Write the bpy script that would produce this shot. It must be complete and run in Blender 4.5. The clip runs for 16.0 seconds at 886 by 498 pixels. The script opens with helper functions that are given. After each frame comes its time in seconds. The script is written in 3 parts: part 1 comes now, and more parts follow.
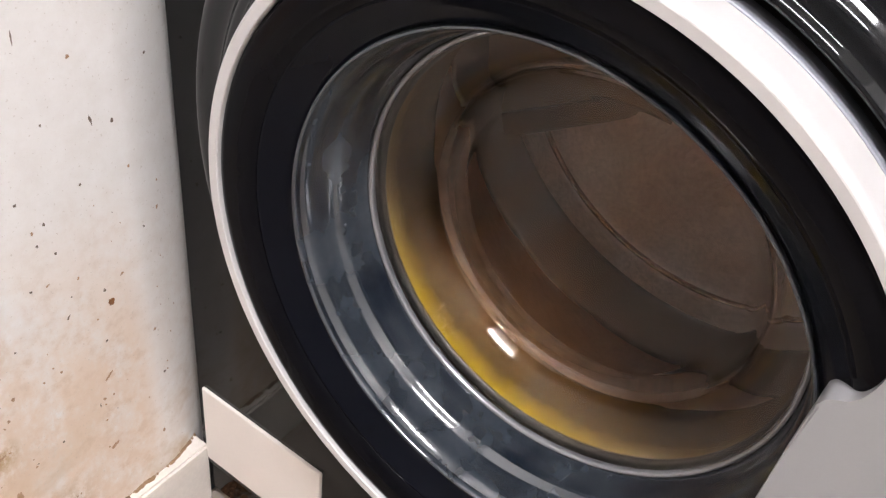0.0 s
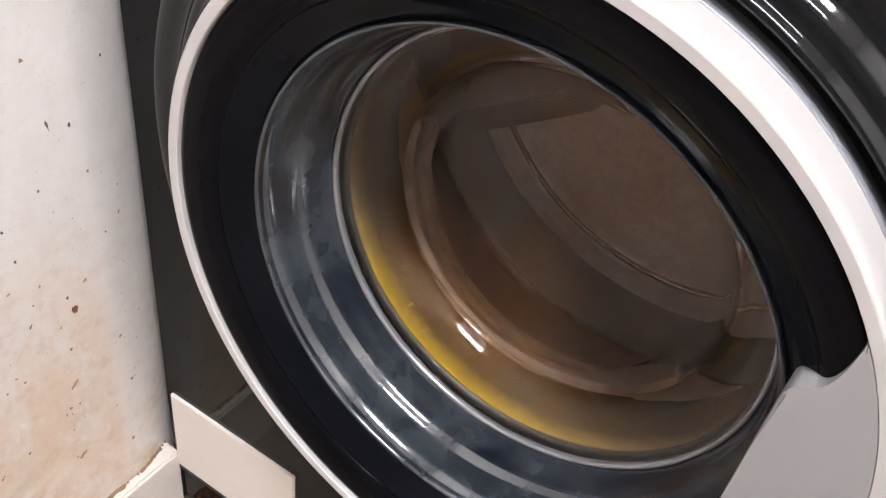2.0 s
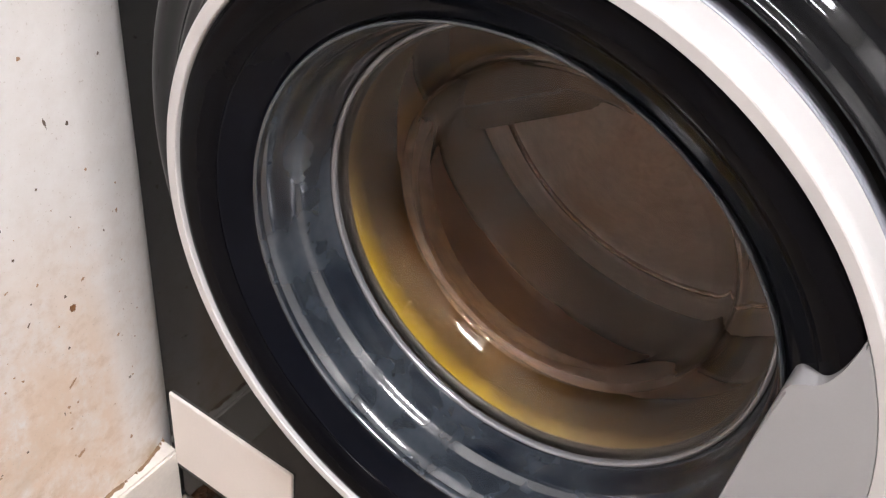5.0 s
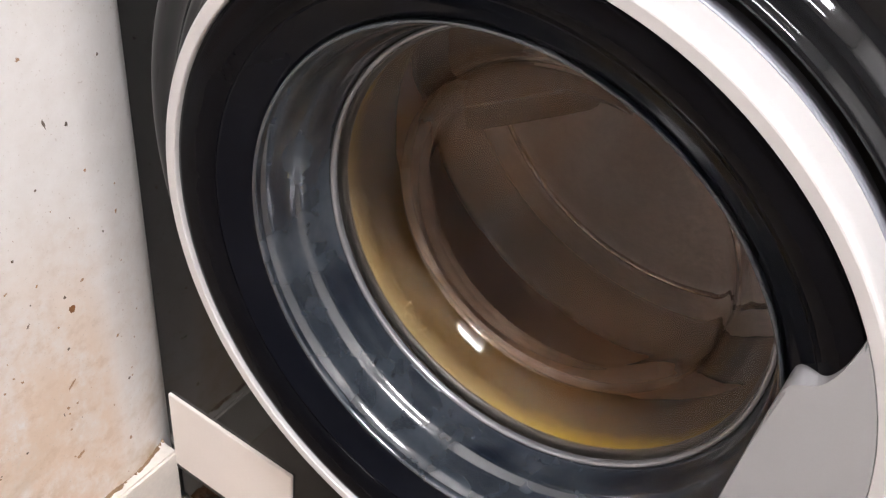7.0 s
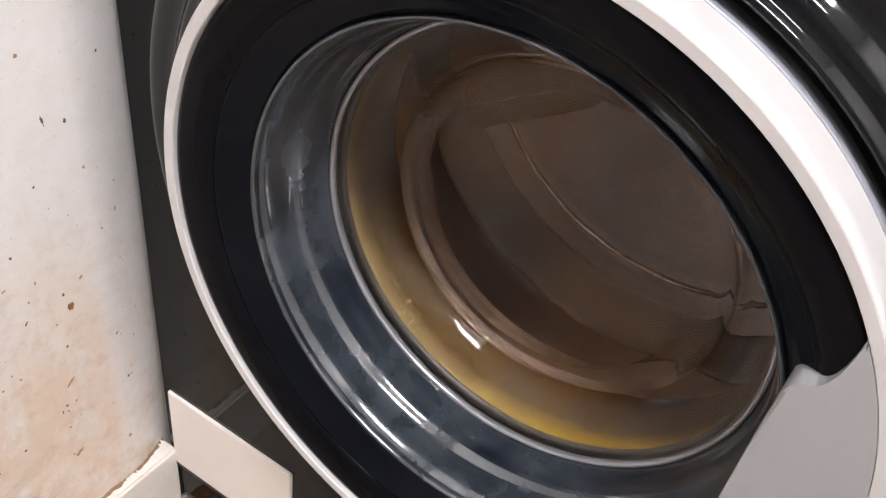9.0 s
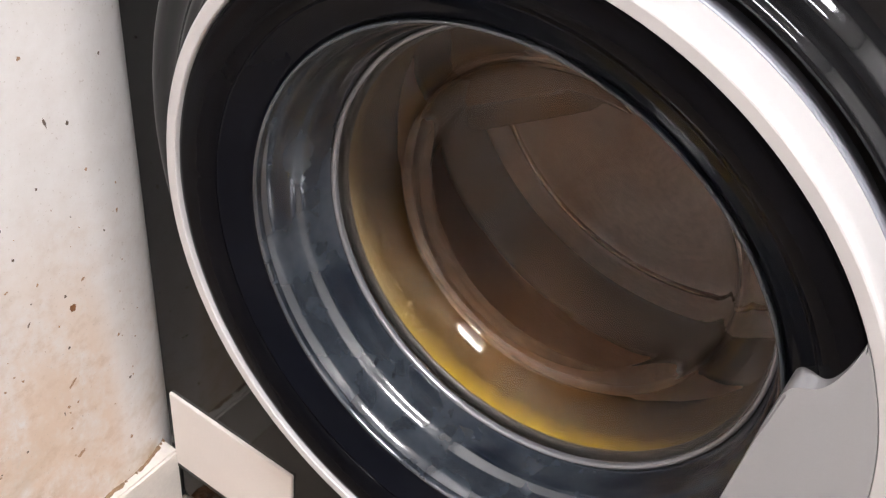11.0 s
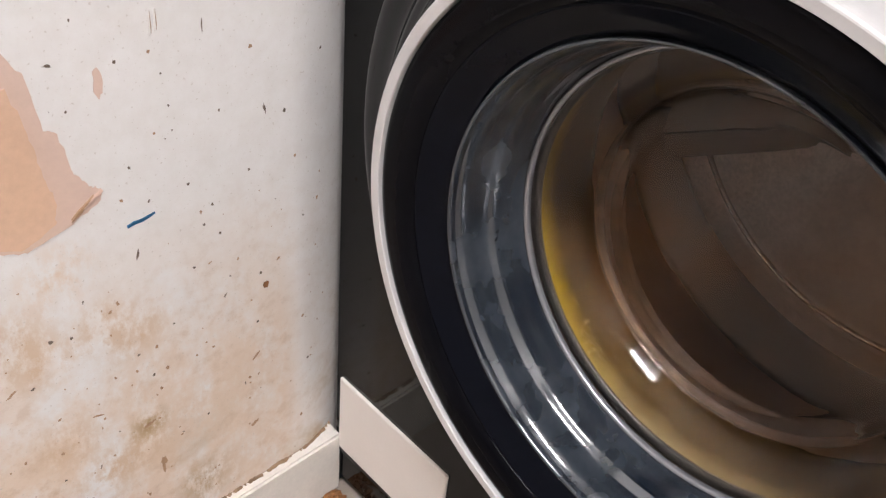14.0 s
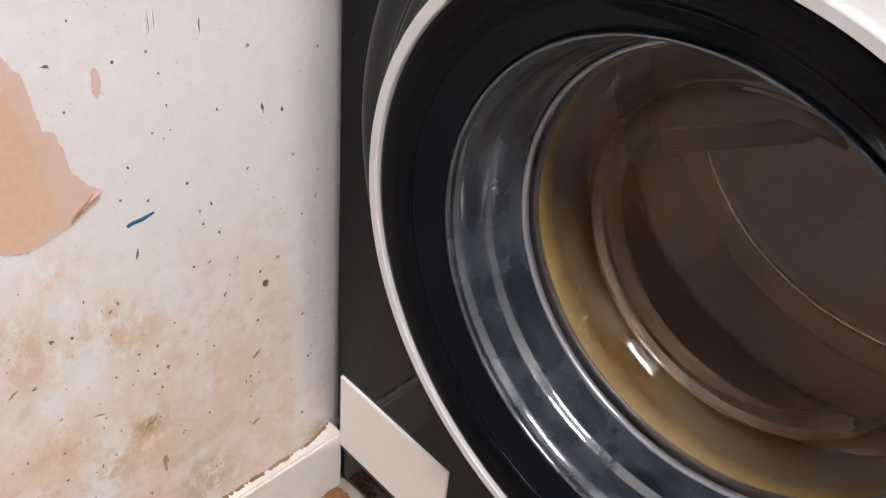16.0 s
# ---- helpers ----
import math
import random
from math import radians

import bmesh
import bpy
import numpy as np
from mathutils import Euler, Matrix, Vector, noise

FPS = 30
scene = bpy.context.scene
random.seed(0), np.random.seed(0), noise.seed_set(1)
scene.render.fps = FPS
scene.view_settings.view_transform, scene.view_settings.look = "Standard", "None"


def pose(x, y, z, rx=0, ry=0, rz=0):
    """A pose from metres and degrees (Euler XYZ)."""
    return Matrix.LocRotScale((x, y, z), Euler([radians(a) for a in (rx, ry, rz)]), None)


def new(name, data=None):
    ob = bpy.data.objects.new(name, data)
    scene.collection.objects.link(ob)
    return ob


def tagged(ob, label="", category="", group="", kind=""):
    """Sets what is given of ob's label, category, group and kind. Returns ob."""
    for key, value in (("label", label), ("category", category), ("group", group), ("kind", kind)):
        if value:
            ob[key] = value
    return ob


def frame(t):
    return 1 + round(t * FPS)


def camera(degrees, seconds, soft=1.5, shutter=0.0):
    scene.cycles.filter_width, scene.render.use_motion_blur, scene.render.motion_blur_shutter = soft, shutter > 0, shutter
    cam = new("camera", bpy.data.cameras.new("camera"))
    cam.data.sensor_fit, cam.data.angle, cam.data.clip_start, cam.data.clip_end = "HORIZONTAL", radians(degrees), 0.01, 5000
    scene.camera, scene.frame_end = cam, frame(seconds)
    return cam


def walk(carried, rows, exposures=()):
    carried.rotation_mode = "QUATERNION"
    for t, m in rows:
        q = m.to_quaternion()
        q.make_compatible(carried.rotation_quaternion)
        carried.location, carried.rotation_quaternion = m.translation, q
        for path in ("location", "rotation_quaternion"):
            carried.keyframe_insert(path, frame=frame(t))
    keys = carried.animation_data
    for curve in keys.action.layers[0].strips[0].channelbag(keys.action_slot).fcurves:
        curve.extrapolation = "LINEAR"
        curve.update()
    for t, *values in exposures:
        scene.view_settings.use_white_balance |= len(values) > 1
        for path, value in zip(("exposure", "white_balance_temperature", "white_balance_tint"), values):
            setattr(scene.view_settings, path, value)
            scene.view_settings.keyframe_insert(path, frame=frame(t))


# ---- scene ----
cam = camera(50.33, 16.0, soft=1.35, shutter=0.5)

# seconds, eye x y z, yaw, pitch, lean
PATH = [
    (0.0, 0.1532, -0.3590, 0.8023, 31.62, -39.72, 8.01),
    (0.5, 0.1526, -0.3586, 0.8013, 31.33, -39.65, 7.96),
    (0.7, 0.1528, -0.3584, 0.8012, 31.05, -39.20, 7.97),
    (0.8, 0.1541, -0.3570, 0.8007, 29.40, -39.17, 8.00),
    (0.9, 0.1546, -0.3563, 0.8004, 28.54, -39.02, 8.02),
    (1.0, 0.1546, -0.3563, 0.8004, 28.67, -38.95, 8.02),
    (1.5, 0.1539, -0.3550, 0.7999, 29.06, -39.43, 7.95),
    (2.0, 0.1541, -0.3549, 0.8002, 29.36, -39.63, 7.91),
    (2.5, 0.1535, -0.3550, 0.7996, 29.03, -39.45, 8.07),
    (3.0, 0.1530, -0.3549, 0.7984, 28.91, -39.51, 8.38),
    (3.5, 0.1535, -0.3549, 0.7996, 29.16, -39.51, 8.03),
    (4.0, 0.1526, -0.3560, 0.8000, 29.00, -39.60, 8.10),
    (6.5, 0.1545, -0.3539, 0.7992, 29.33, -39.74, 7.86),
    (7.0, 0.1533, -0.3552, 0.7998, 29.09, -39.66, 7.98),
    (7.5, 0.1533, -0.3554, 0.8001, 29.10, -39.68, 7.93),
    (8.0, 0.1547, -0.3536, 0.7989, 29.41, -39.58, 7.79),
    (8.5, 0.1540, -0.3535, 0.7982, 29.17, -39.72, 8.10),
    (9.0, 0.1542, -0.3519, 0.7980, 29.33, -39.79, 7.98),
    (11.5, 0.1536, -0.3533, 0.7997, 29.36, -39.71, 8.03),
    (12.0, 0.1500, -0.3539, 0.7992, 29.33, -39.98, 8.55),
    (12.2, 0.1498, -0.3545, 0.7991, 31.92, -40.21, 8.07),
    (12.3, 0.1497, -0.3546, 0.7991, 32.44, -40.32, 7.98),
    (12.4, 0.1496, -0.3547, 0.7990, 33.12, -40.57, 7.85),
    (12.5, 0.1496, -0.3549, 0.7990, 33.84, -40.45, 7.72),
    (12.6, 0.1507, -0.3568, 0.7990, 35.38, -40.37, 7.55),
    (12.7, 0.1524, -0.3595, 0.7989, 37.61, -40.57, 7.30),
    (12.8, 0.1543, -0.3625, 0.7989, 40.07, -40.38, 7.02),
    (12.9, 0.1551, -0.3639, 0.7989, 41.22, -40.47, 6.89),
    (13.0, 0.1562, -0.3655, 0.7989, 42.57, -40.30, 6.74),
    (13.1, 0.1536, -0.3654, 0.7976, 42.64, -40.02, 6.57),
    (13.3, 0.1536, -0.3654, 0.7976, 42.87, -39.85, 6.57),
    (13.4, 0.1536, -0.3654, 0.7976, 42.80, -38.67, 6.57),
    (13.5, 0.1509, -0.3652, 0.7962, 42.64, -40.30, 6.39),
    (14.0, 0.1504, -0.3646, 0.7984, 42.75, -39.93, 6.41),
    (14.5, 0.1508, -0.3635, 0.7982, 43.30, -40.38, 5.74),
    (15.0, 0.1527, -0.3668, 0.7984, 42.67, -39.71, 6.39),
    (15.5, 0.1537, -0.3647, 0.7988, 42.85, -39.88, 6.03),
    (16.0, 0.1532, -0.3655, 0.7987, 42.78, -39.97, 5.89),
]
walk(cam, [(t, pose(x, y, z, 90 + pitch, 0, yaw) @ pose(0, 0, 0, 0, 0, lean)) for t, x, y, z, yaw, pitch, lean in PATH],
     exposures=[(0.0, 0.0), (12.2, 0.0), (13.2, -0.25), (16.0, -0.25)])

# ---- light ----
world = bpy.data.worlds.new("world")
scene.world = world
world.use_nodes = True
world.node_tree.nodes["Background"].inputs["Color"].default_value = (0.5, 0.55, 0.6, 1)
world.node_tree.nodes["Background"].inputs["Strength"].default_value = 0.02
LAMP_POWER = 162.0
LAMP_AT = (0.70, -0.76, 2.38)
LAMP_TURN = 0.0

ZC = 0.465      # height of the door's centre
WX = -0.3       # face of the stained wall


# ---- materials ----
class Nodes:
    """A node material with short calls."""

    def __init__(self, name):
        self.mat = bpy.data.materials.new(name)
        self.mat.use_nodes = True
        self.tree = self.mat.node_tree
        self.bsdf = self.tree.nodes["Principled BSDF"]
        self.where = self.tree.nodes.new("ShaderNodeTexCoord").outputs["Object"]

    def node(self, kind, **inputs):
        n = self.tree.nodes.new(kind)
        for key, value in inputs.items():
            self.put(n.inputs[key.replace("_", " ")], value)
        return n

    def put(self, socket, value):
        if isinstance(value, bpy.types.NodeSocket):
            self.tree.links.new(value, socket)
        else:
            socket.default_value = value

    def noise(self, scale, detail=4.0, rough=0.6, stretch=(1, 1, 1), offset=(0, 0, 0)):
        mp = self.node("ShaderNodeMapping", Vector=self.where, Scale=stretch, Location=offset)
        return self.node("ShaderNodeTexNoise", Vector=mp.outputs[0], Scale=scale, Detail=detail, Roughness=rough).outputs["Fac"]

    def ramp(self, fac, low, high, a=0.0, b=1.0):
        n = self.node("ShaderNodeMapRange", Value=fac)
        n.inputs["From Min"].default_value, n.inputs["From Max"].default_value = low, high
        n.inputs["To Min"].default_value, n.inputs["To Max"].default_value = a, b
        return n.outputs[0]

    def mix(self, fac, a, b):
        n = self.tree.nodes.new("ShaderNodeMix")
        n.data_type = "RGBA"
        self.put(n.inputs[0], fac)
        for socket, value in ((n.inputs[6], a), (n.inputs[7], b)):
            self.put(socket, value if isinstance(value, bpy.types.NodeSocket) else (*value, 1))
        return n.outputs[2]

    def math(self, op, a, b):
        n = self.tree.nodes.new("ShaderNodeMath")
        n.operation = op
        self.put(n.inputs[0], a)
        self.put(n.inputs[1], b)
        return n.outputs[0]

    def height(self, axis="Z"):
        return self.node("ShaderNodeSeparateXYZ", Vector=self.where).outputs[axis]

    def bump(self, fac, strength, distance=0.002):
        n = self.node("ShaderNodeBump", Height=fac)
        n.inputs["Strength"].default_value, n.inputs["Distance"].default_value = strength, distance
        self.put(self.bsdf.inputs["Normal"], n.outputs[0])

    def set(self, **values):
        for key, value in values.items():
            if isinstance(value, tuple) and len(value) == 3:
                value = (*value, 1)
            self.put(self.bsdf.inputs[key.replace("_", " ")], value)
        return self


def plain(name, color, rough=0.5, metal=0.0, vary=0.12, scale=60, bump=0.05, **more):
    """A surface with fine variation of colour and gloss."""
    n = Nodes(name)
    fine, wide = n.noise(scale * 6), n.noise(scale * 0.4, 3)
    both = n.math("ADD", n.math("MULTIPLY", fine, 0.4), n.math("MULTIPLY", wide, 0.6))
    dark = tuple(c * (1 - vary) for c in color)
    light = tuple(min(1, c * (1 + vary)) for c in color)
    n.set(Base_Color=n.mix(n.ramp(both, 0.3, 0.7), dark, light), Metallic=metal,
          Roughness=n.ramp(wide, 0.3, 0.7, rough * 0.85, min(1, rough * 1.15)), **more)
    if bump:
        n.bump(fine, bump, 0.0006)
    return n.mat


def quarters(n):
    """0 to 1 and back, twice round the drum's axis, with a ragged border."""
    at = n.node("ShaderNodeSeparateXYZ", Vector=n.where)
    x, z = at.outputs["X"], at.outputs["Z"]
    xx, zz = n.math("MULTIPLY", x, x), n.math("MULTIPLY", z, z)
    across = n.math("DIVIDE", n.math("MULTIPLY", x, z), n.math("ADD", n.math("ADD", xx, zz), 0.0006))
    return n.ramp(n.math("ADD", across, n.math("MULTIPLY", n.noise(26, 4, 0.7), 0.35)), 0.0, 0.52)


def wall_paint():
    n = Nodes("stained_wall_paint")
    z = n.height()
    wide = n.noise(16, 6, 0.7, stretch=(1, 1, 0.7))
    mid = n.noise(62, 6, 0.7, offset=(3, 1, 2))
    fine = n.noise(160, 4, 0.7)
    blot = n.noise(75, 8, 0.72, stretch=(1, 1, 0.6), offset=(9, 4, 1))
    speck = n.noise(420, 2, 0.5, offset=(7, 0, 0))
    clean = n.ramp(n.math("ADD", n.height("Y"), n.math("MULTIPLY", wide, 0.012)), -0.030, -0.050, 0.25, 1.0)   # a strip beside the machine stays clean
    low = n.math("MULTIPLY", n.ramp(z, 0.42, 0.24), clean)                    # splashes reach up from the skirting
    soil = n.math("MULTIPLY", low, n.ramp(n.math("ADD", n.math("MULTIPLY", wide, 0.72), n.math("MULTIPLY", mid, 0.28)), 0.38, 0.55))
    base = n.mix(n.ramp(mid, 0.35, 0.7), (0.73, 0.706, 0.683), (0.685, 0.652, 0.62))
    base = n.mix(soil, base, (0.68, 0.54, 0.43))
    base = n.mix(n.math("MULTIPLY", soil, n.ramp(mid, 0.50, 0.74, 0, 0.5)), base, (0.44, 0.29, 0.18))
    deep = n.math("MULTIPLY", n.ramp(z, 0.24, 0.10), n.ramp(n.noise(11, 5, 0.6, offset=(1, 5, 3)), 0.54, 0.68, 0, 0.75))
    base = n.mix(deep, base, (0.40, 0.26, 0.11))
    tan, umber, sand = (0.58, 0.42, 0.29), (0.36, 0.235, 0.10), (0.66, 0.52, 0.41)
    for y, zz, reach, hue in ((-0.256, 0.357, 0.038, tan), (-0.240, 0.331, 0.030, tan), (-0.198, 0.342, 0.030, tan), (-0.176, 0.322, 0.034, tan), (-0.171, 0.259, 0.055, sand),
                              (-0.150, 0.206, 0.050, sand), (-0.240, 0.249, 0.036, tan), (-0.213, 0.198, 0.040, tan), (-0.134, 0.122, 0.038, umber), (-0.101, 0.210, 0.060, sand),
                              (-0.219, 0.395, 0.034, sand), (-0.184, 0.203, 0.036, tan), (-0.178, 0.226, 0.020, umber), (-0.090, 0.130, 0.060, sand)):
        spot = (WX, y, zz)
        far = n.node("ShaderNodeVectorMath")
        far.operation = "DISTANCE"
        n.put(far.inputs[0], n.where)
        far.inputs[1].default_value = spot
        base = n.mix(n.math("MULTIPLY", n.ramp(far.outputs["Value"], reach, reach * 0.2), n.ramp(blot, 0.43, 0.58, 0, 0.95)), base, hue)
    base = n.mix(n.ramp(speck, 0.66, 0.72, 0, 0.5), base, (0.45, 0.38, 0.32))
    n.set(Base_Color=base, Roughness=n.ramp(mid, 0.3, 0.7, 0.42, 0.62))
    n.bump(n.math("ADD", n.math("MULTIPLY", wide, 0.8), n.math("MULTIPLY", fine, 0.25)), 0.08, 0.004)
    return n.mat


def tinted_glass():
    n = Nodes("door_glass")
    smear = n.noise(30, 4, 0.6)
    n.set(Base_Color=(0.97, 0.935, 0.90), Roughness=n.ramp(smear, 0.4, 0.7, 0.0, 0.006), IOR=1.30)
    n.bsdf.inputs["Transmission Weight"].default_value = 1.0
    n.bump(n.noise(9, 2, 0.4), 0.015, 0.004)
    return n.mat


def drum_metal(name, dark, light, turning=False):
    """Muddy steel; the turning parts are darkened on two sides to paint in flickering light."""
    n = Nodes(name)
    wide, mid, fine = n.noise(14, 4), n.noise(60, 5, 0.7), n.noise(300, 3, 0.8)
    base = n.mix(n.ramp(wide, 0.35, 0.65), dark, light)
    base = n.mix(n.ramp(mid, 0.45, 0.75, 0, 0.6), base, tuple(c * 0.8 for c in dark))
    base = n.mix(n.ramp(fine, 0.42, 0.62, 0, 0.55), base, tuple(c * 0.62 for c in dark))
    if turning:
        base = n.mix(n.ramp(quarters(n), 0.0, 1.0, 0.6, 0.0), base, tuple(c * 0.5 for c in dark))
    n.set(Base_Color=base, Roughness=0.5)
    n.bump(fine, 0.25, 0.001)
    return n.mat


def gasket_rubber():
    n = Nodes("scummed_gasket")
    wide, mid, fine = n.noise(18, 4), n.noise(70, 5, 0.7), n.noise(300, 3, 0.7)
    base = n.mix(n.ramp(wide, 0.35, 0.65), (0.048, 0.021, 0.003), (0.078, 0.036, 0.006))
    base = n.mix(n.ramp(mid, 0.5, 0.75, 0, 0.6), base, (0.05, 0.026, 0.01))
    n.set(Base_Color=base, Roughness=0.6, Specular_IOR_Level=0.15)
    n.bump(fine, 0.2, 0.001)
    return n.mat


def muddy_haze_film():
    """Brown film added behind the glass as muddy haze, thicker on two sides for flicker."""
    n = Nodes("muddy_haze_film")
    wide, mid, fine = n.noise(22, 4), n.noise(90, 5, 0.7), n.noise(520, 3, 0.8)
    base = n.mix(n.ramp(wide, 0.35, 0.65), (0.190, 0.088, 0.026), (0.260, 0.128, 0.046))
    base = n.mix(n.ramp(fine, 0.45, 0.7, 0, 0.4), base, (0.26, 0.135, 0.048))
    n.set(Base_Color=base, Roughness=0.7, Specular_IOR_Level=0.1)
    clear = n.node("ShaderNodeBsdfTransparent")
    both = n.tree.nodes.new("ShaderNodeMixShader")
    at = n.node("ShaderNodeSeparateXYZ", Vector=n.where)
    area = n.math("ADD", n.math("MULTIPLY", at.outputs["X"], at.outputs["X"]), n.math("MULTIPLY", at.outputs["Z"], at.outputs["Z"]))
    thick = n.math("MULTIPLY", quarters(n), n.ramp(area, 0.0110, 0.0142, 0.30, 0.06))     # thins out towards the edge of the bowl
    cover = n.math("ADD", n.ramp(mid, 0.3, 0.7, 0.05, 0.13), thick)
    n.put(both.inputs[0], cover)
    n.tree.links.new(clear.outputs[0], both.inputs[1])
    n.tree.links.new(n.bsdf.outputs[0], both.inputs[2])
    n.tree.links.new(both.outputs[0], n.tree.nodes["Material Output"].inputs["Surface"])
    return n.mat


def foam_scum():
    """Foamy scum on the turning load: yellow, two cream stretches painted in for flicker; dark brown deeper in."""
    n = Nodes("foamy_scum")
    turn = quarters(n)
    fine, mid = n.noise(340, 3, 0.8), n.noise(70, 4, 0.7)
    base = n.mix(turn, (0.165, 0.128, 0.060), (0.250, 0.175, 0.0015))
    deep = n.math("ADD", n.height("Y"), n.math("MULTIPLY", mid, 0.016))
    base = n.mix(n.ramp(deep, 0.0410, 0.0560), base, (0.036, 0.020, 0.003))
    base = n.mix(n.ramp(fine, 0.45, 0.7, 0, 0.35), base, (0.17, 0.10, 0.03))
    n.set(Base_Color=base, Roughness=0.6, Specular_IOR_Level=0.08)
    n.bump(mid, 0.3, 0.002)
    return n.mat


def ridge_metal():
    n = Nodes("flickering_drum_ridge")
    # bright and dim sectors painted in, so the ridge's glint flickers as it turns
    base = n.mix(quarters(n), (0.95, 0.86, 0.78), (0.30, 0.22, 0.18))
    base = n.mix(n.ramp(n.noise(110, 4, 0.7), 0.45, 0.7, 0, 0.6), base, (0.25, 0.18, 0.15))
    n.set(Base_Color=base, Roughness=0.18, Metallic=1.0)
    return n.mat


def collar_plastic():
    n = Nodes("blue_grey_glass_collar")
    wide, fine = n.noise(20, 4, 0.6), n.noise(120, 4, 0.6)
    base = n.mix(n.ramp(wide, 0.35, 0.65), (0.006, 0.009, 0.015), (0.040, 0.047, 0.056))
    n.set(Base_Color=base, Roughness=n.math("ADD", n.ramp(wide, 0.3, 0.7, 0.05, 0.13), n.ramp(fine, 0.4, 0.7, 0.0, 0.05)), IOR=1.80)
    n.bump(n.noise(26, 3, 0.5), 0.04, 0.004)
    return n.mat


def panel_gloss():
    n = Nodes("graphite_panel")
    smear, dust = n.noise(12, 5, 0.65), n.noise(380, 3, 0.7)
    base = n.mix(n.ramp(smear, 0.35, 0.7), (0.0028, 0.0028, 0.0028), (0.006, 0.0056, 0.0052))
    base = n.mix(n.ramp(dust, 0.62, 0.74, 0, 0.5), base, (0.05, 0.045, 0.04))
    n.set(Base_Color=base, Roughness=n.ramp(smear, 0.3, 0.7, 0.03, 0.08), Specular_IOR_Level=0.15)
    return n.mat


def tile_glaze():
    n = Nodes("floor_tile")
    rnd = n.tree.nodes.new("ShaderNodeObjectInfo").outputs["Random"]
    wide, fine = n.noise(9, 5), n.noise(120, 4, 0.7)
    base = n.mix(n.ramp(wide, 0.35, 0.65), (0.30, 0.255, 0.215), (0.40, 0.345, 0.295))
    base = n.mix(n.math("MULTIPLY", rnd, 0.35), base, (0.20, 0.16, 0.13))
    base = n.mix(n.ramp(fine, 0.55, 0.75, 0, 0.6), base, (0.14, 0.10, 0.07))
    n.set(Base_Color=base, Roughness=n.ramp(wide, 0.3, 0.7, 0.25, 0.5))
    n.bump(fine, 0.1, 0.001)
    return n.mat


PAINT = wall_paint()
ROOM = plain("room_paint", (0.29, 0.278, 0.265), 0.7, scale=12)
CEIL = plain("ceiling_paint", (0.82, 0.81, 0.79), 0.8, scale=12)
TILE = tile_glaze()
ROOM_LIGHT = plain("pale_room_paint", (0.74, 0.72, 0.69), 0.7, scale=12)
GROUT = plain("grout", (0.20, 0.16, 0.12), 0.9, vary=0.3)
SKIRT = plain("skirting_paint", (0.70, 0.65, 0.59), 0.45, vary=0.12, scale=40)
CAULK = plain("grimy_caulk", (0.22, 0.14, 0.08), 0.9, vary=0.4, scale=120, bump=0.4)
PLASTER = plain("bare_plaster", (0.62, 0.405, 0.28), 0.75, vary=0.12, scale=30, bump=0.25)
PLASTER_PALE = plain("pale_plaster", (0.60, 0.435, 0.355), 0.75, vary=0.08, scale=30, bump=0.15)
PAINT_EDGE = plain("paint_flake", (0.78, 0.74, 0.69), 0.5)
SPECK = plain("dark_speck", (0.13, 0.095, 0.07), 0.8, vary=0.5, scale=200)
BROWN = plain("brown_stain", (0.36, 0.22, 0.13), 0.8, vary=0.3, scale=200)
RUST = plain("rust_spot", (0.21, 0.085, 0.025), 0.7, vary=0.4, scale=300)
BLUE = plain("blue_ink", (0.015, 0.11, 0.22), 0.5, vary=0.2, scale=300)
PANEL = panel_gloss()
BODY = plain("graphite_steel", (0.05, 0.05, 0.05), 0.35)
BLACK = plain("black_gloss", (0.0025, 0.0025, 0.0035), 0.08, vary=0.3, scale=20, bump=0.0, Specular_IOR_Level=0.06)
MATT = plain("satin_black", (0.0030, 0.0034, 0.0055), 0.12, vary=0.3, scale=20, bump=0.0, Specular_IOR_Level=0.07)
MOULD = plain("black_gloss_moulding", (0.003, 0.0032, 0.0040), 0.05, vary=0.3, scale=20, bump=0.0, Specular_IOR_Level=0.32)
SILVER = plain("silver_paint", (0.50, 0.482, 0.47), 0.36, metal=0.1, vary=0.03, scale=120, bump=0.02)
SKIRT_GREY = plain("bluish_grey_rim", (0.215, 0.219, 0.245), 0.4, vary=0.05, scale=120, bump=0.02)
GRIP = plain("satin_grey_plastic", (0.255, 0.25, 0.252), 0.38, vary=0.03, scale=120, bump=0.02)
FLAP = plain("cream_plastic", (0.76, 0.70, 0.65), 0.4, vary=0.03, scale=60, bump=0.03)
DARKGAP = plain("dark_seal", (0.012, 0.011, 0.010), 0.5)
STEEL = plain("bright_ring", (0.27, 0.27, 0.285), 0.22, metal=0.7, vary=0.08)
COLLAR = collar_plastic()
GLASS = tinted_glass()
DRUM = drum_metal("muddy_drum", (0.62, 0.39, 0.28), (0.74, 0.49, 0.37))
DRUM_BACK = drum_metal("muddy_drum_back", (0.90, 0.745, 0.685), (0.95, 0.82, 0.77), True)
DRUM_WALL = drum_metal("muddy_drum_wall", (0.84, 0.545, 0.40), (0.92, 0.63, 0.48), True)
VANE_BROWN = plain("brown_reflection_vane", (0.15, 0.090, 0.055), 0.5, vary=0.2, scale=60, bump=0.1)
DARK_BAND = plain("painted_dark_band", (0.060, 0.038, 0.028), 0.6, vary=0.3, scale=60)
TAN_REFLECTION = plain("tan_glass_reflection", (0.62, 0.46, 0.36), 0.6, vary=0.25, scale=150, bump=0.2)
tree = TAN_REFLECTION.node_tree
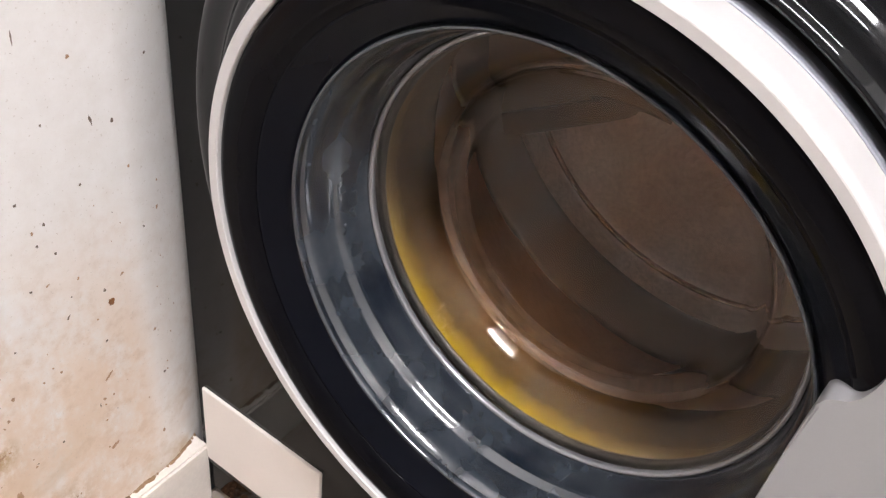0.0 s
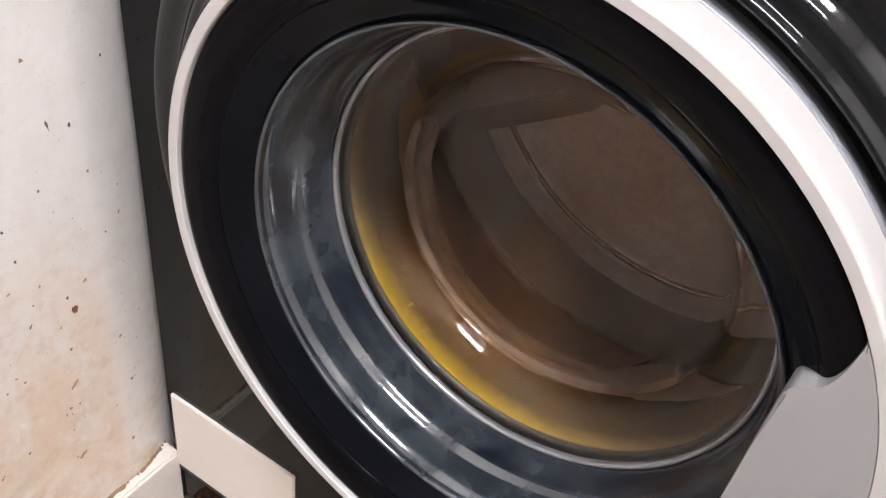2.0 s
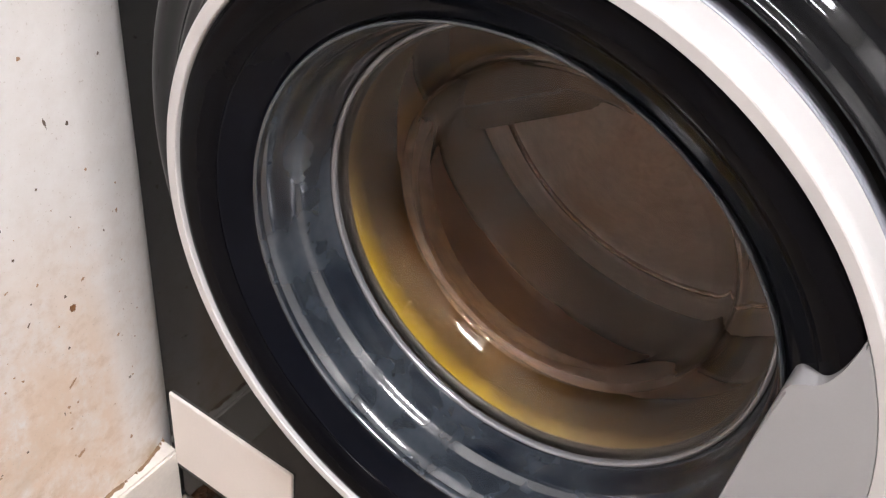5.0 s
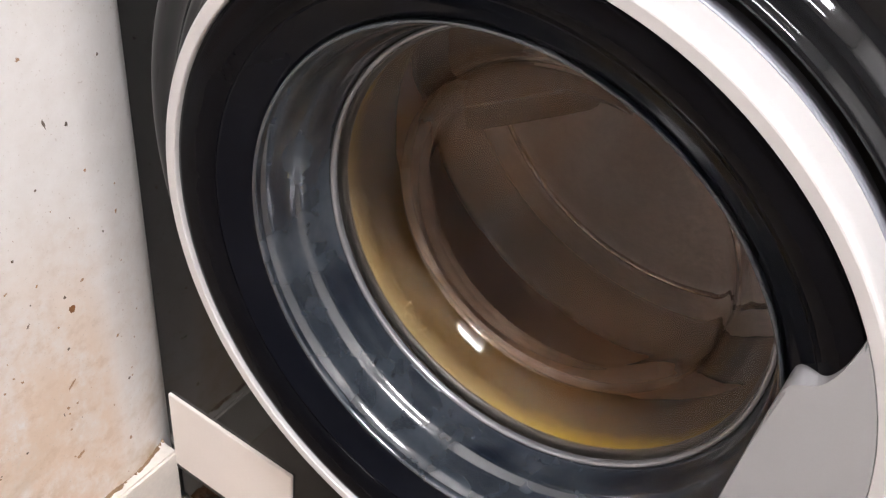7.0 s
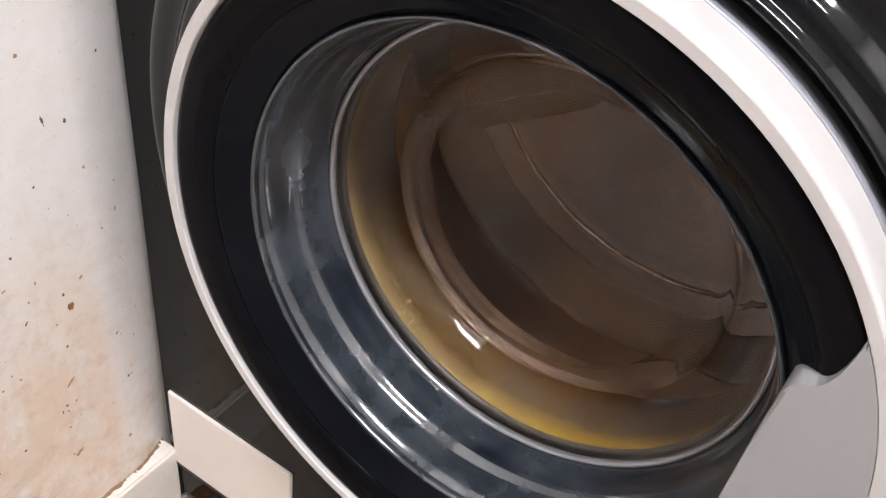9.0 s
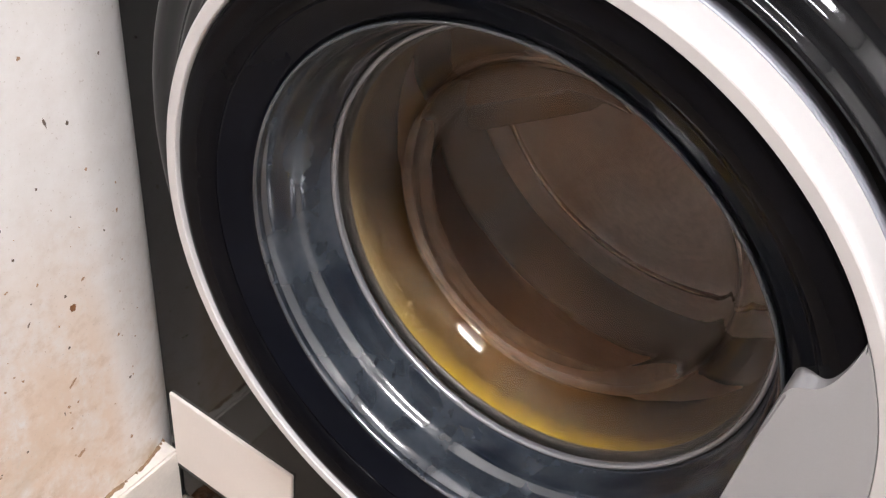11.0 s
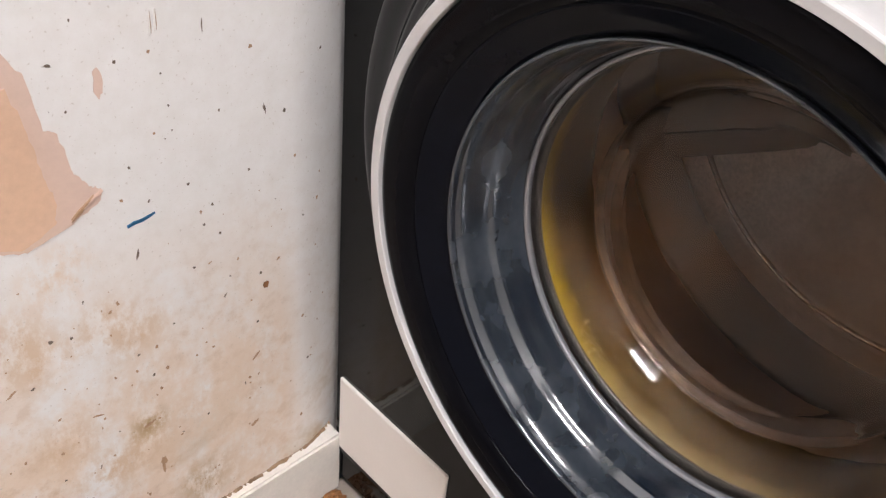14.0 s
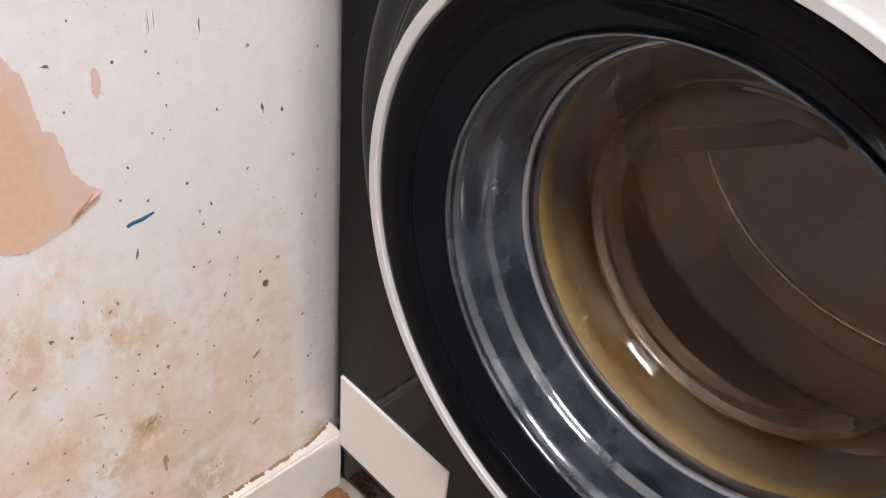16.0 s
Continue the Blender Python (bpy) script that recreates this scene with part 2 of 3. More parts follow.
veil, gap = tree.nodes.new("ShaderNodeMixShader"), tree.nodes.new("ShaderNodeBsdfTransparent")
patchy, share = tree.nodes.new("ShaderNodeTexNoise"), tree.nodes.new("ShaderNodeMapRange")
patchy.inputs["Scale"].default_value, patchy.inputs["Detail"].default_value = 38, 5
tree.links.new(tree.nodes.new("ShaderNodeTexCoord").outputs["Object"], patchy.inputs["Vector"])
share.inputs["From Min"].default_value, share.inputs["From Max"].default_value = 0.36, 0.66
share.inputs["To Min"].default_value, share.inputs["To Max"].default_value = 0.05, 0.34
tree.links.new(patchy.outputs[0], share.inputs["Value"])
tree.links.new(share.outputs[0], veil.inputs[0])
tree.links.new(gap.outputs[0], veil.inputs[1])
tree.links.new(tree.nodes["Principled BSDF"].outputs[0], veil.inputs[2])
tree.links.new(veil.outputs[0], tree.nodes["Material Output"].inputs["Surface"])
FOAM = plain("pale_foam", (0.46, 0.39, 0.26), 0.4, vary=0.1)
RIDGE = ridge_metal()
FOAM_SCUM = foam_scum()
GASKET = gasket_rubber()
FILM = muddy_haze_film()
WHITE = plain("lamp_housing", (0.78, 0.78, 0.77), 0.5)
GLOW = Nodes("lamp_diffuser")
GLOW.set(Base_Color=(0.9, 0.9, 0.9), Emission_Color=(1.0, 0.985, 1.035), Emission_Strength=LAMP_POWER)
GLOW = GLOW.mat


# ---- mesh tools ----
def mesh_of(name, bm, material, smooth=False):
    bmesh.ops.recalc_face_normals(bm, faces=bm.faces)
    me = bpy.data.meshes.new(name)
    bm.to_mesh(me)
    bm.free()
    me.materials.append(material)
    if smooth:
        for f in me.polygons:
            f.use_smooth = True
    return me


def part(name, bm, material, parent=None, label="", smooth=False):
    ob = new(name, mesh_of(name, bm, material, smooth))
    if parent:
        ob.parent = parent
    return tagged(ob, label)


def thing(name, label, category, group="", kind=""):
    return tagged(new(name), label, category, group, kind)


def box(lo, hi, bevel=0.0, segments=2):
    bm = bmesh.new()
    bmesh.ops.create_cube(bm, size=1)
    for v in bm.verts:
        v.co = Vector([lo[i] + (v.co[i] + 0.5) * (hi[i] - lo[i]) for i in range(3)])
    if bevel:
        bmesh.ops.bevel(bm, geom=bm.edges[:], offset=bevel, segments=segments, affect="EDGES")
    return bm


def lathe(profile, n=128, closed=True, start=0.0, sweep=360.0):
    """Turns (radius, y) points round the door's axis."""
    bm = bmesh.new()
    whole = sweep >= 360
    count = n if whole else n + 1
    rings = []
    for r, y in profile:
        if r < 1e-6:
            v = bm.verts.new((0, y, ZC))
            rings.append([v] * count)
        else:
            rings.append([bm.verts.new((r * math.cos(a), y, ZC + r * math.sin(a)))
                          for a in (radians(start + sweep * k / n) for k in range(count))])
    pairs = list(zip(rings, rings[1:])) + ([(rings[-1], rings[0])] if closed else [])
    for a, b in pairs:
        for k in range(n):
            j = (k + 1) % count
            quad = []
            for v in (a[k], a[j], b[j], b[k]):
                if v not in quad:
                    quad.append(v)
            if len(quad) > 2:
                bm.faces.new(quad)
    if closed and not whole:
        for side in (0, -1):
            bm.faces.new([ring[side] for ring in rings])
    return bm


def centred(bm):
    """The same, with the door's axis through the origin."""
    for v in bm.verts:
        v.co.z -= ZC
    return bm


def rounded(points, steps=5):
    """A smooth curve through profile points (Catmull-Rom)."""
    p = [points[0], *points, points[-1]]
    out = []
    for i in range(1, len(p) - 2):
        for s in range(steps):
            t = s / steps
            out.append(tuple(0.5 * (2 * p[i][k] + (p[i + 1][k] - p[i - 1][k]) * t
                                    + (2 * p[i - 1][k] - 5 * p[i][k] + 4 * p[i + 1][k] - p[i + 2][k]) * t * t
                                    + (3 * p[i][k] - p[i - 1][k] - 3 * p[i + 1][k] + p[i + 2][k]) * t ** 3) for k in (0, 1)))
    return out + [points[-1]]


def plate(outline, y0, y1, bevel=0.0):
    """An (x, z) outline made solid between two depths."""
    bm = bmesh.new()
    a = [bm.verts.new((x, y0, z)) for x, z in outline]
    b = [bm.verts.new((x, y1, z)) for x, z in outline]
    bm.faces.new(a)
    bm.faces.new(b[::-1])
    edges = []
    for k in range(len(a)):
        j = (k + 1) % len(a)
        bm.faces.new((a[k], b[k], b[j], a[j]))
    if bevel:
        bm.edges.ensure_lookup_table()
        front = [e for e in bm.edges if all(v.co.y < min(y0, y1) + 1e-6 for v in e.verts)]
        bmesh.ops.bevel(bm, geom=front, offset=bevel, segments=3, affect="EDGES")
    return bm


def join(list_of_bm):
    bm = bmesh.new()
    for b in list_of_bm:
        me = bpy.data.meshes.new("x")
        b.to_mesh(me)
        b.free()
        bm.from_mesh(me)
    return bm


# ---- the room ----
ROOM_X, ROOM_Y0, ROOM_Y1, ROOM_Z = 1.504, -2.34, 0.68, 2.42
EASE = 0.042    # the wall bends back beside the machine, shaped so that this strip shades darker


def wall_x(y):
    t = max(0.0, min(1.5, (y + EASE) / EASE))
    return WX - 0.010 * t ** 1.7


def eased_wall():
    bm = bmesh.new()
    ys = [ROOM_Y0, -EASE] + [-EASE + EASE * k / 20 for k in range(1, 31)] + [ROOM_Y1]
    rows = []
    for y in ys:
        rows.append([bm.verts.new(c) for c in ((WX - 0.13, y, 0), (wall_x(y), y, 0), (wall_x(y), y, ROOM_Z), (WX - 0.13, y, ROOM_Z))])
    for p, q in zip(rows, rows[1:]):
        for k in range(4):
            bm.faces.new((p[k], p[(k + 1) % 4], q[(k + 1) % 4], q[k]))
    bm.faces.new(rows[0])
    bm.faces.new(rows[-1][::-1])
    return bm


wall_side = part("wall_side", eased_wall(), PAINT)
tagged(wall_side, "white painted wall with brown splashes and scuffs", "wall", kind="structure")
# unseen walls and ceiling, added; dark tones hold reflections down, pale ones bounce light
for nm, lo, hi in (("wall_back", (WX, ROOM_Y1, 0), (ROOM_X, ROOM_Y1 + 0.12, ROOM_Z)),
                   ("wall_front", (WX, ROOM_Y0 - 0.12, 0), (ROOM_X, ROOM_Y0, ROOM_Z)),
                   ):
    tagged(part(nm, box(lo, hi), ROOM), "plain unseen wall added to close the room", "wall", kind="structure")
tagged(part("wall_far", box((ROOM_X, ROOM_Y0, 0), (ROOM_X + 0.12, ROOM_Y1, ROOM_Z)), ROOM_LIGHT), "plain unseen wall added to close the room, pale for bounced light", "wall", kind="structure")
tagged(part("ceiling", box((WX, ROOM_Y0, ROOM_Z), (ROOM_X, ROOM_Y1, ROOM_Z + 0.1)), CEIL),
       "plain unseen ceiling added to close the room", "ceiling", kind="structure")
floor = tagged(part("floor", box((WX, ROOM_Y0, -0.06), (ROOM_X, ROOM_Y1, -0.004)), GROUT),
               "beige tiled floor with dirty joints", "floor", kind="structure")

# skirting along the stained wall, with a cracked line of grimy caulk on top
skirting = tagged(part("baseboard", box((WX - 0.012, ROOM_Y0, 0.0), (WX + 0.010, 0.0, 0.083), 0.0025), SKIRT),
                  "cream painted skirting with a grimy top edge", "baseboard", kind="structure")


def caulk_line():
    bm = bmesh.new()
    rows = []
    for k in range(700):
        y = -0.0005 - k * 0.0008
        v = noise.noise((y * 90, 0.3, 0)) + 0.6 * noise.noise((y * 420, 1.3, 0))
        h = max(0.0, 0.0006 + 0.0016 * v)
        w = 0.0025 + 0.0022 * noise.noise((y * 160, 5.1, 0)) + 0.0008 * random.random()
        if h < 0.0002:
            w = 0.0004
        rows.append([bm.verts.new(c) for c in ((wall_x(y) - 0.0005, y, 0.0825), (wall_x(y) - 0.0005, y, 0.0833 + h * 1.6), (wall_x(y) + w * 0.6, y, 0.0833 + h), (wall_x(y) + w, y, 0.0825))])
    for p, q in zip(rows, rows[1:]):
        for a in range(3):
            bm.faces.new((p[a], p[a + 1], q[a + 1], q[a]))
    bm.faces.new(rows[0][::-1])
    bm.faces.new(rows[-1])
    return bm


tagged(part("caulk_crack", caulk_line(), CAULK, skirting, "cracked brown caulk"), kind="stuff")


# ---- washing machine ----
def washing_machine():
    top = thing("washing_machine", "graphite front-loading washing machine with a silver-rimmed door, beside a stained wall", "washing machine")
    x0, x1, z0, z1, back = -0.298, 0.298, 0.022, 0.855, 0.6

    # cabinet sides, top and back as one shell
    bm = bmesh.new()
    for lo, hi in (((x0, 0.016, z0), (x0 + 0.012, back, z1)), ((x1 - 0.012, 0.016, z0), (x1, back, z1)),
                   ((x0 + 0.012, 0.016, z1 - 0.012), (x1 - 0.012, back, z1)), ((x0 + 0.012, back - 0.01, z0), (x1 - 0.012, back, z1 - 0.012)),
                   ((x0 + 0.012, 0.016, z0), (x1 - 0.012, back - 0.01, z0 + 0.01))):
        b = box(lo, hi)
        me = bpy.data.meshes.new("x")
        b.to_mesh(me)
        b.free()
        bm.from_mesh(me)
    part("cabinet", bm, BODY, top, "graphite steel cabinet")
    for fx in (-0.26, 0.26):
        for fy in (0.06, 0.55):
            bm = bmesh.new()
            bmesh.ops.create_cone(bm, cap_ends=True, segments=20, radius1=0.022, radius2=0.017, depth=0.022,
                                  matrix=Matrix.Translation((fx, fy, 0.011)))
            part("foot", bm, DARKGAP, top, "black rubber foot")

    # front panel with the round opening
    ring, n = 0.2105, 160
    angles = sorted({round(2 * math.pi * k / n, 6) for k in range(n)}
                    | {round(math.atan2(z - ZC, x) % (2 * math.pi), 6) for x in (x0, x1) for z in (z0, z1)})
    bm = bmesh.new()
    loops = []
    for y in (0.0, 0.015):
        inner, outer = [], []
        for a in angles:
            c, s = math.cos(a), math.sin(a)
            reach = min((x1 if c > 0 else -x0) / max(abs(c), 1e-9),
                        ((z1 - ZC) if s > 0 else (ZC - z0)) / max(abs(s), 1e-9))
            inner.append(bm.verts.new((ring * c, y, ZC + ring * s)))
            outer.append(bm.verts.new((reach * c, y, ZC + reach * s)))
        loops.append((inner, outer))
    (i0, o0), (i1, o1) = loops
    for k in range(len(angles)):
        j = (k + 1) % len(angles)
        for q in ((i0[k], i0[j], o0[j], o0[k]), (i1[k], o1[k], o1[j], i1[j]), (o0[k], o0[j], o1[j], o1[k]), (i0[k], i1[k], i1[j], i0[j])):
            bm.faces.new(q)
    part("front_panel", bm, PANEL, top, "glossy graphite front panel")

    # raised moulding round the door
    prof = rounded([(0.2120, 0.004), (0.2124, -0.0220), (0.2134, -0.0285), (0.2150, -0.0305), (0.2170, -0.0300), (0.2184, -0.0285), (0.2196, -0.0269), (0.2212, -0.0261), (0.2235, -0.0258),
                    (0.2258, -0.0255), (0.2280, -0.0243), (0.2305, -0.0215), (0.2335, -0.0190), (0.2385, -0.0184), (0.2450, -0.0190), (0.2510, -0.0186), (0.2560, -0.0160), (0.2598, -0.0105), (0.2622, -0.0035), (0.2628, 0.0040)])
    part("moulding", lathe(prof, 160), MOULD, top, "black glossy moulding round the door", True)

    # little service flap at the foot
    flap = part("service_flap", box((-0.291, -0.0028, 0.067), (-0.152, 0.001, 0.163), 0.0007, 3), FLAP, top, "cream plastic service flap")
    part("flap_strip", box((-0.2905, -0.0020, 0.0610), (-0.1525, 0.001, 0.0672)), DARKGAP, flap, "dark strip below the flap")

    door(top)
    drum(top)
    return top


def bowl_profile():
    """The window's inner face, from its edge to its middle."""
    return rounded([(0.1375, 0.0200), (0.1290, 0.0235), (0.1200, 0.0290), (0.1130, 0.0360), (0.1085, 0.0430), (0.1055, 0.0490), (0.1010, 0.0530),
                    (0.0940, 0.0540), (0.0850, 0.0530), (0.0500, 0.0510)], 5) + [(0.0, 0.0500)]


def behind_glass(profile, gap):
    return [((r * 1.005 + 0.002 if r > 0.095 else r) + (gap if r > 1e-6 else 0.0), y + 0.0055 + gap) for r, y in profile]


def door(top):
    hub = part("door", lathe([(0.2035, -0.012), (0.2035, 0.012), (0.160, 0.016), (0.158, -0.02)], 128), DARKGAP, top, "black door back", True)
    rim = [(0.1972, -0.040), (0.1972, -0.0528), (0.1977, -0.0536), (0.2028, -0.0540), (0.2036, -0.0537), (0.2046, -0.0528), (0.2051, -0.0514),
           (0.2055, -0.0480), (0.2058, -0.0312), (0.2052, -0.0304), (0.1990, -0.0304)]
    part("rim", lathe(rim, 192), SILVER, hub, "silver painted rim", False)
    skirt = [(0.2057, -0.0303), (0.2062, -0.0298), (0.2063, -0.0240), (0.2058, -0.0212), (0.2046, -0.0204), (0.2030, -0.0110), (0.1990, -0.0125), (0.1990, -0.0303)]
    part("rim_skirt", lathe(skirt, 192), SKIRT_GREY, hub, "bluish grey back edge of the rim", False)
    black = [(0.1966, -0.0505)] + rounded([(0.1940, -0.0512), (0.1850, -0.0505), (0.1780, -0.0480), (0.1740, -0.0450)], 4) + [(0.1740, -0.020), (0.1966, -0.020)]
    part("bezel", lathe(black, 192), BLACK, hub, "glossy black bezel", True)
    slope = rounded([(0.1741, -0.0450), (0.1660, -0.0390), (0.1590, -0.0345), (0.1565, -0.0320)], 4) + [(0.1565, -0.021), (0.1738, -0.021)]
    part("bezel_slope", lathe(slope, 192), MATT, hub, "satin black inner slope", True)
    edge = rounded([(0.1564, -0.0300), (0.1560, -0.0338), (0.1546, -0.0345), (0.1534, -0.0328), (0.1530, -0.0300)], 4)
    part("glass_lip", lathe(edge, 192), COLLAR, hub, "polished glass lip", True)
    wall = rounded([(0.1532, -0.0300), (0.1512, -0.0265), (0.1498, -0.0222), (0.1490, -0.0155), (0.1472, -0.0092), (0.1443, -0.0038), (0.1428, 0.0020),
                    (0.1421, 0.0090), (0.1411, 0.0140), (0.1402, 0.0172)], 6) + [(0.1470, 0.0185), (0.1570, -0.0290)]
    part("bowl_collar", lathe(wall, 192), COLLAR, hub, "blue-grey glass wall of the bowl", True)
    ring = rounded([(0.1404, 0.0180), (0.1396, 0.0166), (0.1380, 0.0162), (0.1366, 0.0174), (0.1362, 0.0196), (0.1372, 0.0215)], 4)
    part("bowl_ring", lathe(ring, 192), STEEL, hub, "bright ring round the window", True)
    inside = bowl_profile()
    outside = behind_glass(inside, 0.0)
    pane = part("window_glass", lathe(inside + outside[::-1], 160), GLASS, hub, "clear bulging window glass", True)
    pane.visible_shadow = False
    part("window_seal", lathe([(0.1405, 0.0262), (0.1352, 0.0292), (0.1356, 0.0302), (0.1405, 0.0275)], 128), DARKGAP, hub, "dark seal behind the glass", True)

    # grip plate: a chord of the disc with a scooped upper end
    out = rounded([(0.1480, 0.0660), (0.1500, 0.0705), (0.1535, 0.0735), (0.1580, 0.0760), (0.1615, 0.0810), (0.1640, 0.0890), (0.1655, 0.0980), (0.1662, 0.1060)], 5)
    out += [(0.1972 * math.cos(radians(a)), 0.1972 * math.sin(radians(a))) for a in range(32, -38, -1)]
    out += [(0.1480, -0.110), (0.1445, -0.060), (0.1440, -0.02), (0.1460, 0.03)]
    part("handle", plate([(x, ZC + z) for x, z in out], -0.0540, -0.0330, 0.0016), GRIP, hub, "satin grey grip plate with a scooped end")


def bubbles():
    """Fine bubbles and hairs caught in the scum."""
    rnd = random.Random(31)
    bits = []
    for k in range(36):
        a = radians(rnd.gauss(231, 6))
        t = rnd.random()
        rad, y = 0.1345 - 0.018 * t, 0.0318 + 0.012 * t
        at = Vector((rad * math.cos(a), y, ZC + rad * math.sin(a)))
        if k % 2:
            bm = bmesh.new()
            bmesh.ops.create_icosphere(bm, subdivisions=1, radius=rnd.uniform(0.0002, 0.0005), matrix=Matrix.Translation(at))
        else:
            d = Vector((rnd.uniform(-1, 1), rnd.uniform(-0.2, 0.2), rnd.uniform(0.3, 1))).normalized() * rnd.uniform(0.002, 0.006)
            bm = bmesh.new()
            bmesh.ops.create_cone(bm, cap_ends=True, segments=5, radius1=0.00014, radius2=0.00008, depth=d.length,
                                  matrix=Matrix.Translation(at) @ d.to_track_quat("Z", "Y").to_matrix().to_4x4())
        bits.append(bm)
    return join(bits)


def drum(top):
    seal = rounded([(0.1400, 0.0200), (0.1470, 0.0260), (0.1530, 0.0380), (0.1560, 0.0520), (0.1545, 0.0700), (0.1535, 0.0860), (0.1570, 0.0990)], 5)
    part("gasket", lathe(seal + [(0.1620, 0.0990), (0.1600, 0.0200)], 128), GASKET, top, "ochre stained rubber gasket", True)
    shell = rounded([(0.1630, 0.0960), (0.1800, 0.0980), (0.2200, 0.1030), (0.2340, 0.1120)], 4) + [(0.2350, 0.2900)] + \
        [(0.2350, 0.3250), (0.2450, 0.3250), (0.2450, 0.0950)]
    tub = part("drum", lathe(shell, 128), DRUM, top, "drum clouded with brown muddy water", True)
    # corner shade of the drum, put in as a dark coloured ring
    part("drum_shade_band", lathe([(0.2347, 0.2400), (0.2318, 0.2460), (0.2312, 0.3020), (0.2330, 0.3095), (0.2347, 0.3095)], 128), DARK_BAND, tub, "dark band painted as shade in the back corner of the drum", True)
    # the turning back wall carries the ridge and the load's foamy edge
    back = rounded([(0.2340, 0.3110), (0.2290, 0.3120), (0.2200, 0.3128), (0.2120, 0.3120)], 4) + \
        rounded([(0.2060, 0.3150), (0.1960, 0.3200), (0.1500, 0.3220)], 3) + [(0.0, 0.3200), (0.0, 0.3300), (0.2340, 0.3300)]
    plate_back = part("drum_back", centred(lathe(back, 128)), DRUM_BACK, top, "paler pressed back wall of the turning drum", True)
    part("drum_ridge", centred(lathe([(0.2050 + 0.0022 * math.cos(a), 0.3120 + 0.0030 * math.sin(a)) for a in (k * math.pi / 4 for k in range(8))], 128)),
         RIDGE, plate_back, "drum ridge with its glint painted bright and dim", True)
    part("drum_wall", centred(lathe([(0.2336, 0.1150), (0.2326, 0.1700), (0.2336, 0.2390), (0.2344, 0.2390), (0.2344, 0.1150)], 128)),
         DRUM_WALL, plate_back, "brown muddy wall of the turning drum", True)
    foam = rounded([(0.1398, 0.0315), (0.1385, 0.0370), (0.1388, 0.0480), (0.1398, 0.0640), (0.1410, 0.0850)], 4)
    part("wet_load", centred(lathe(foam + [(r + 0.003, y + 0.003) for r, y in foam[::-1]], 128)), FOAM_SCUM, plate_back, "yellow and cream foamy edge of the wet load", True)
    part("haze_film", centred(lathe(behind_glass(bowl_profile(), 0.0012), 128, closed=False)), FILM, plate_back, "brown film added behind the glass for muddy haze", True)
    plate_back.matrix_basis = pose(0, 0, ZC)
    # a vane added before the back wall; its straight radial edge imitates a glass reflection
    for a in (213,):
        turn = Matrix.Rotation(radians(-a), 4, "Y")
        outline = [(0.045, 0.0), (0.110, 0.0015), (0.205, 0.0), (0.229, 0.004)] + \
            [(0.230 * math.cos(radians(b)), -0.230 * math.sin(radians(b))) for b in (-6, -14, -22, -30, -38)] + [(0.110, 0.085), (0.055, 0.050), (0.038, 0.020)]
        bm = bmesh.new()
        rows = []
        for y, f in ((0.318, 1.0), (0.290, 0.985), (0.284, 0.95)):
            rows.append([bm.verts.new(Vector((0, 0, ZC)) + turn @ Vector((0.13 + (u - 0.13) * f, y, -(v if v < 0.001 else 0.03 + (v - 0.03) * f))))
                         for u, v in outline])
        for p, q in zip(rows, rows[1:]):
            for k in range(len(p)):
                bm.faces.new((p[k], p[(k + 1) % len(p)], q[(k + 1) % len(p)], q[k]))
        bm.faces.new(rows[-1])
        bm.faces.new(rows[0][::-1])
        vane = part("reflection_vane", bm, VANE_BROWN, tub, "brown vane added to imitate the edge of a reflection")
        # dark strip painted along that edge, like the dark line of the reflection
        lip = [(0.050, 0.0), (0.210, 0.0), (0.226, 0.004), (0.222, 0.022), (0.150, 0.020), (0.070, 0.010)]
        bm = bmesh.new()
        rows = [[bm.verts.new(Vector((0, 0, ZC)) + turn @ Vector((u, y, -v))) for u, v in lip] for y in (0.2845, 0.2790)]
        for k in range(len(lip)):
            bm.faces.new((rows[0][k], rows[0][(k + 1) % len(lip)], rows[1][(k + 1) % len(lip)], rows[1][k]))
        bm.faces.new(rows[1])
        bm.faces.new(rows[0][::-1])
        part("vane_edge_line", bm, DARK_BAND, vane, "dark line painted along the imitated reflection edge")


def arc_ridge(radius, y, a0, a1, width, seed):
    """A tapering tan line round the glass, painted as its edge's reflection."""
    rnd = random.Random(seed)
    bm = bmesh.new()
    n, sides = 70, 6
    rows = []
    for k in range(n + 1):
        t = k / n
        a = radians(a0 + (a1 - a0) * t)
        w = width * (math.sin(math.pi * t) ** 0.6 + 0.05) * rnd.uniform(0.97, 1.03)
        ring = []
        for j in range(sides):
            b = 2 * math.pi * j / sides
            rr = radius + w * math.cos(b)
            ring.append(bm.verts.new((rr * math.cos(a), y + 0.15 * w * math.sin(b), ZC + rr * math.sin(a))))
        rows.append(ring)
    for p, q in zip(rows, rows[1:]):
        for j in range(sides):
            bm.faces.new((p[j], p[(j + 1) % sides], q[(j + 1) % sides], q[j]))
    bm.faces.new(rows[0][::-1])
    bm.faces.new(rows[-1])
    return bm


machine = washing_machine()
glass_door = [o for o in machine.children if o.name == "door"][0]
tagged(part("scum_bits", bubbles(), FOAM, glass_door, "pale bubbles and hairs in the scum"), kind="stuff")
for rad, dep, a0, a1, wid in ((0.1110, 0.0560, 145, 345, 0.0060), (0.0990, 0.0625, 160, 300, 0.0075)):
    part("glass_edge_reflection", arc_ridge(rad, dep, a0, a1, wid, int(a1)), TAN_REFLECTION, glass_door, "tan line painted as the reflection of the glass edge", True)



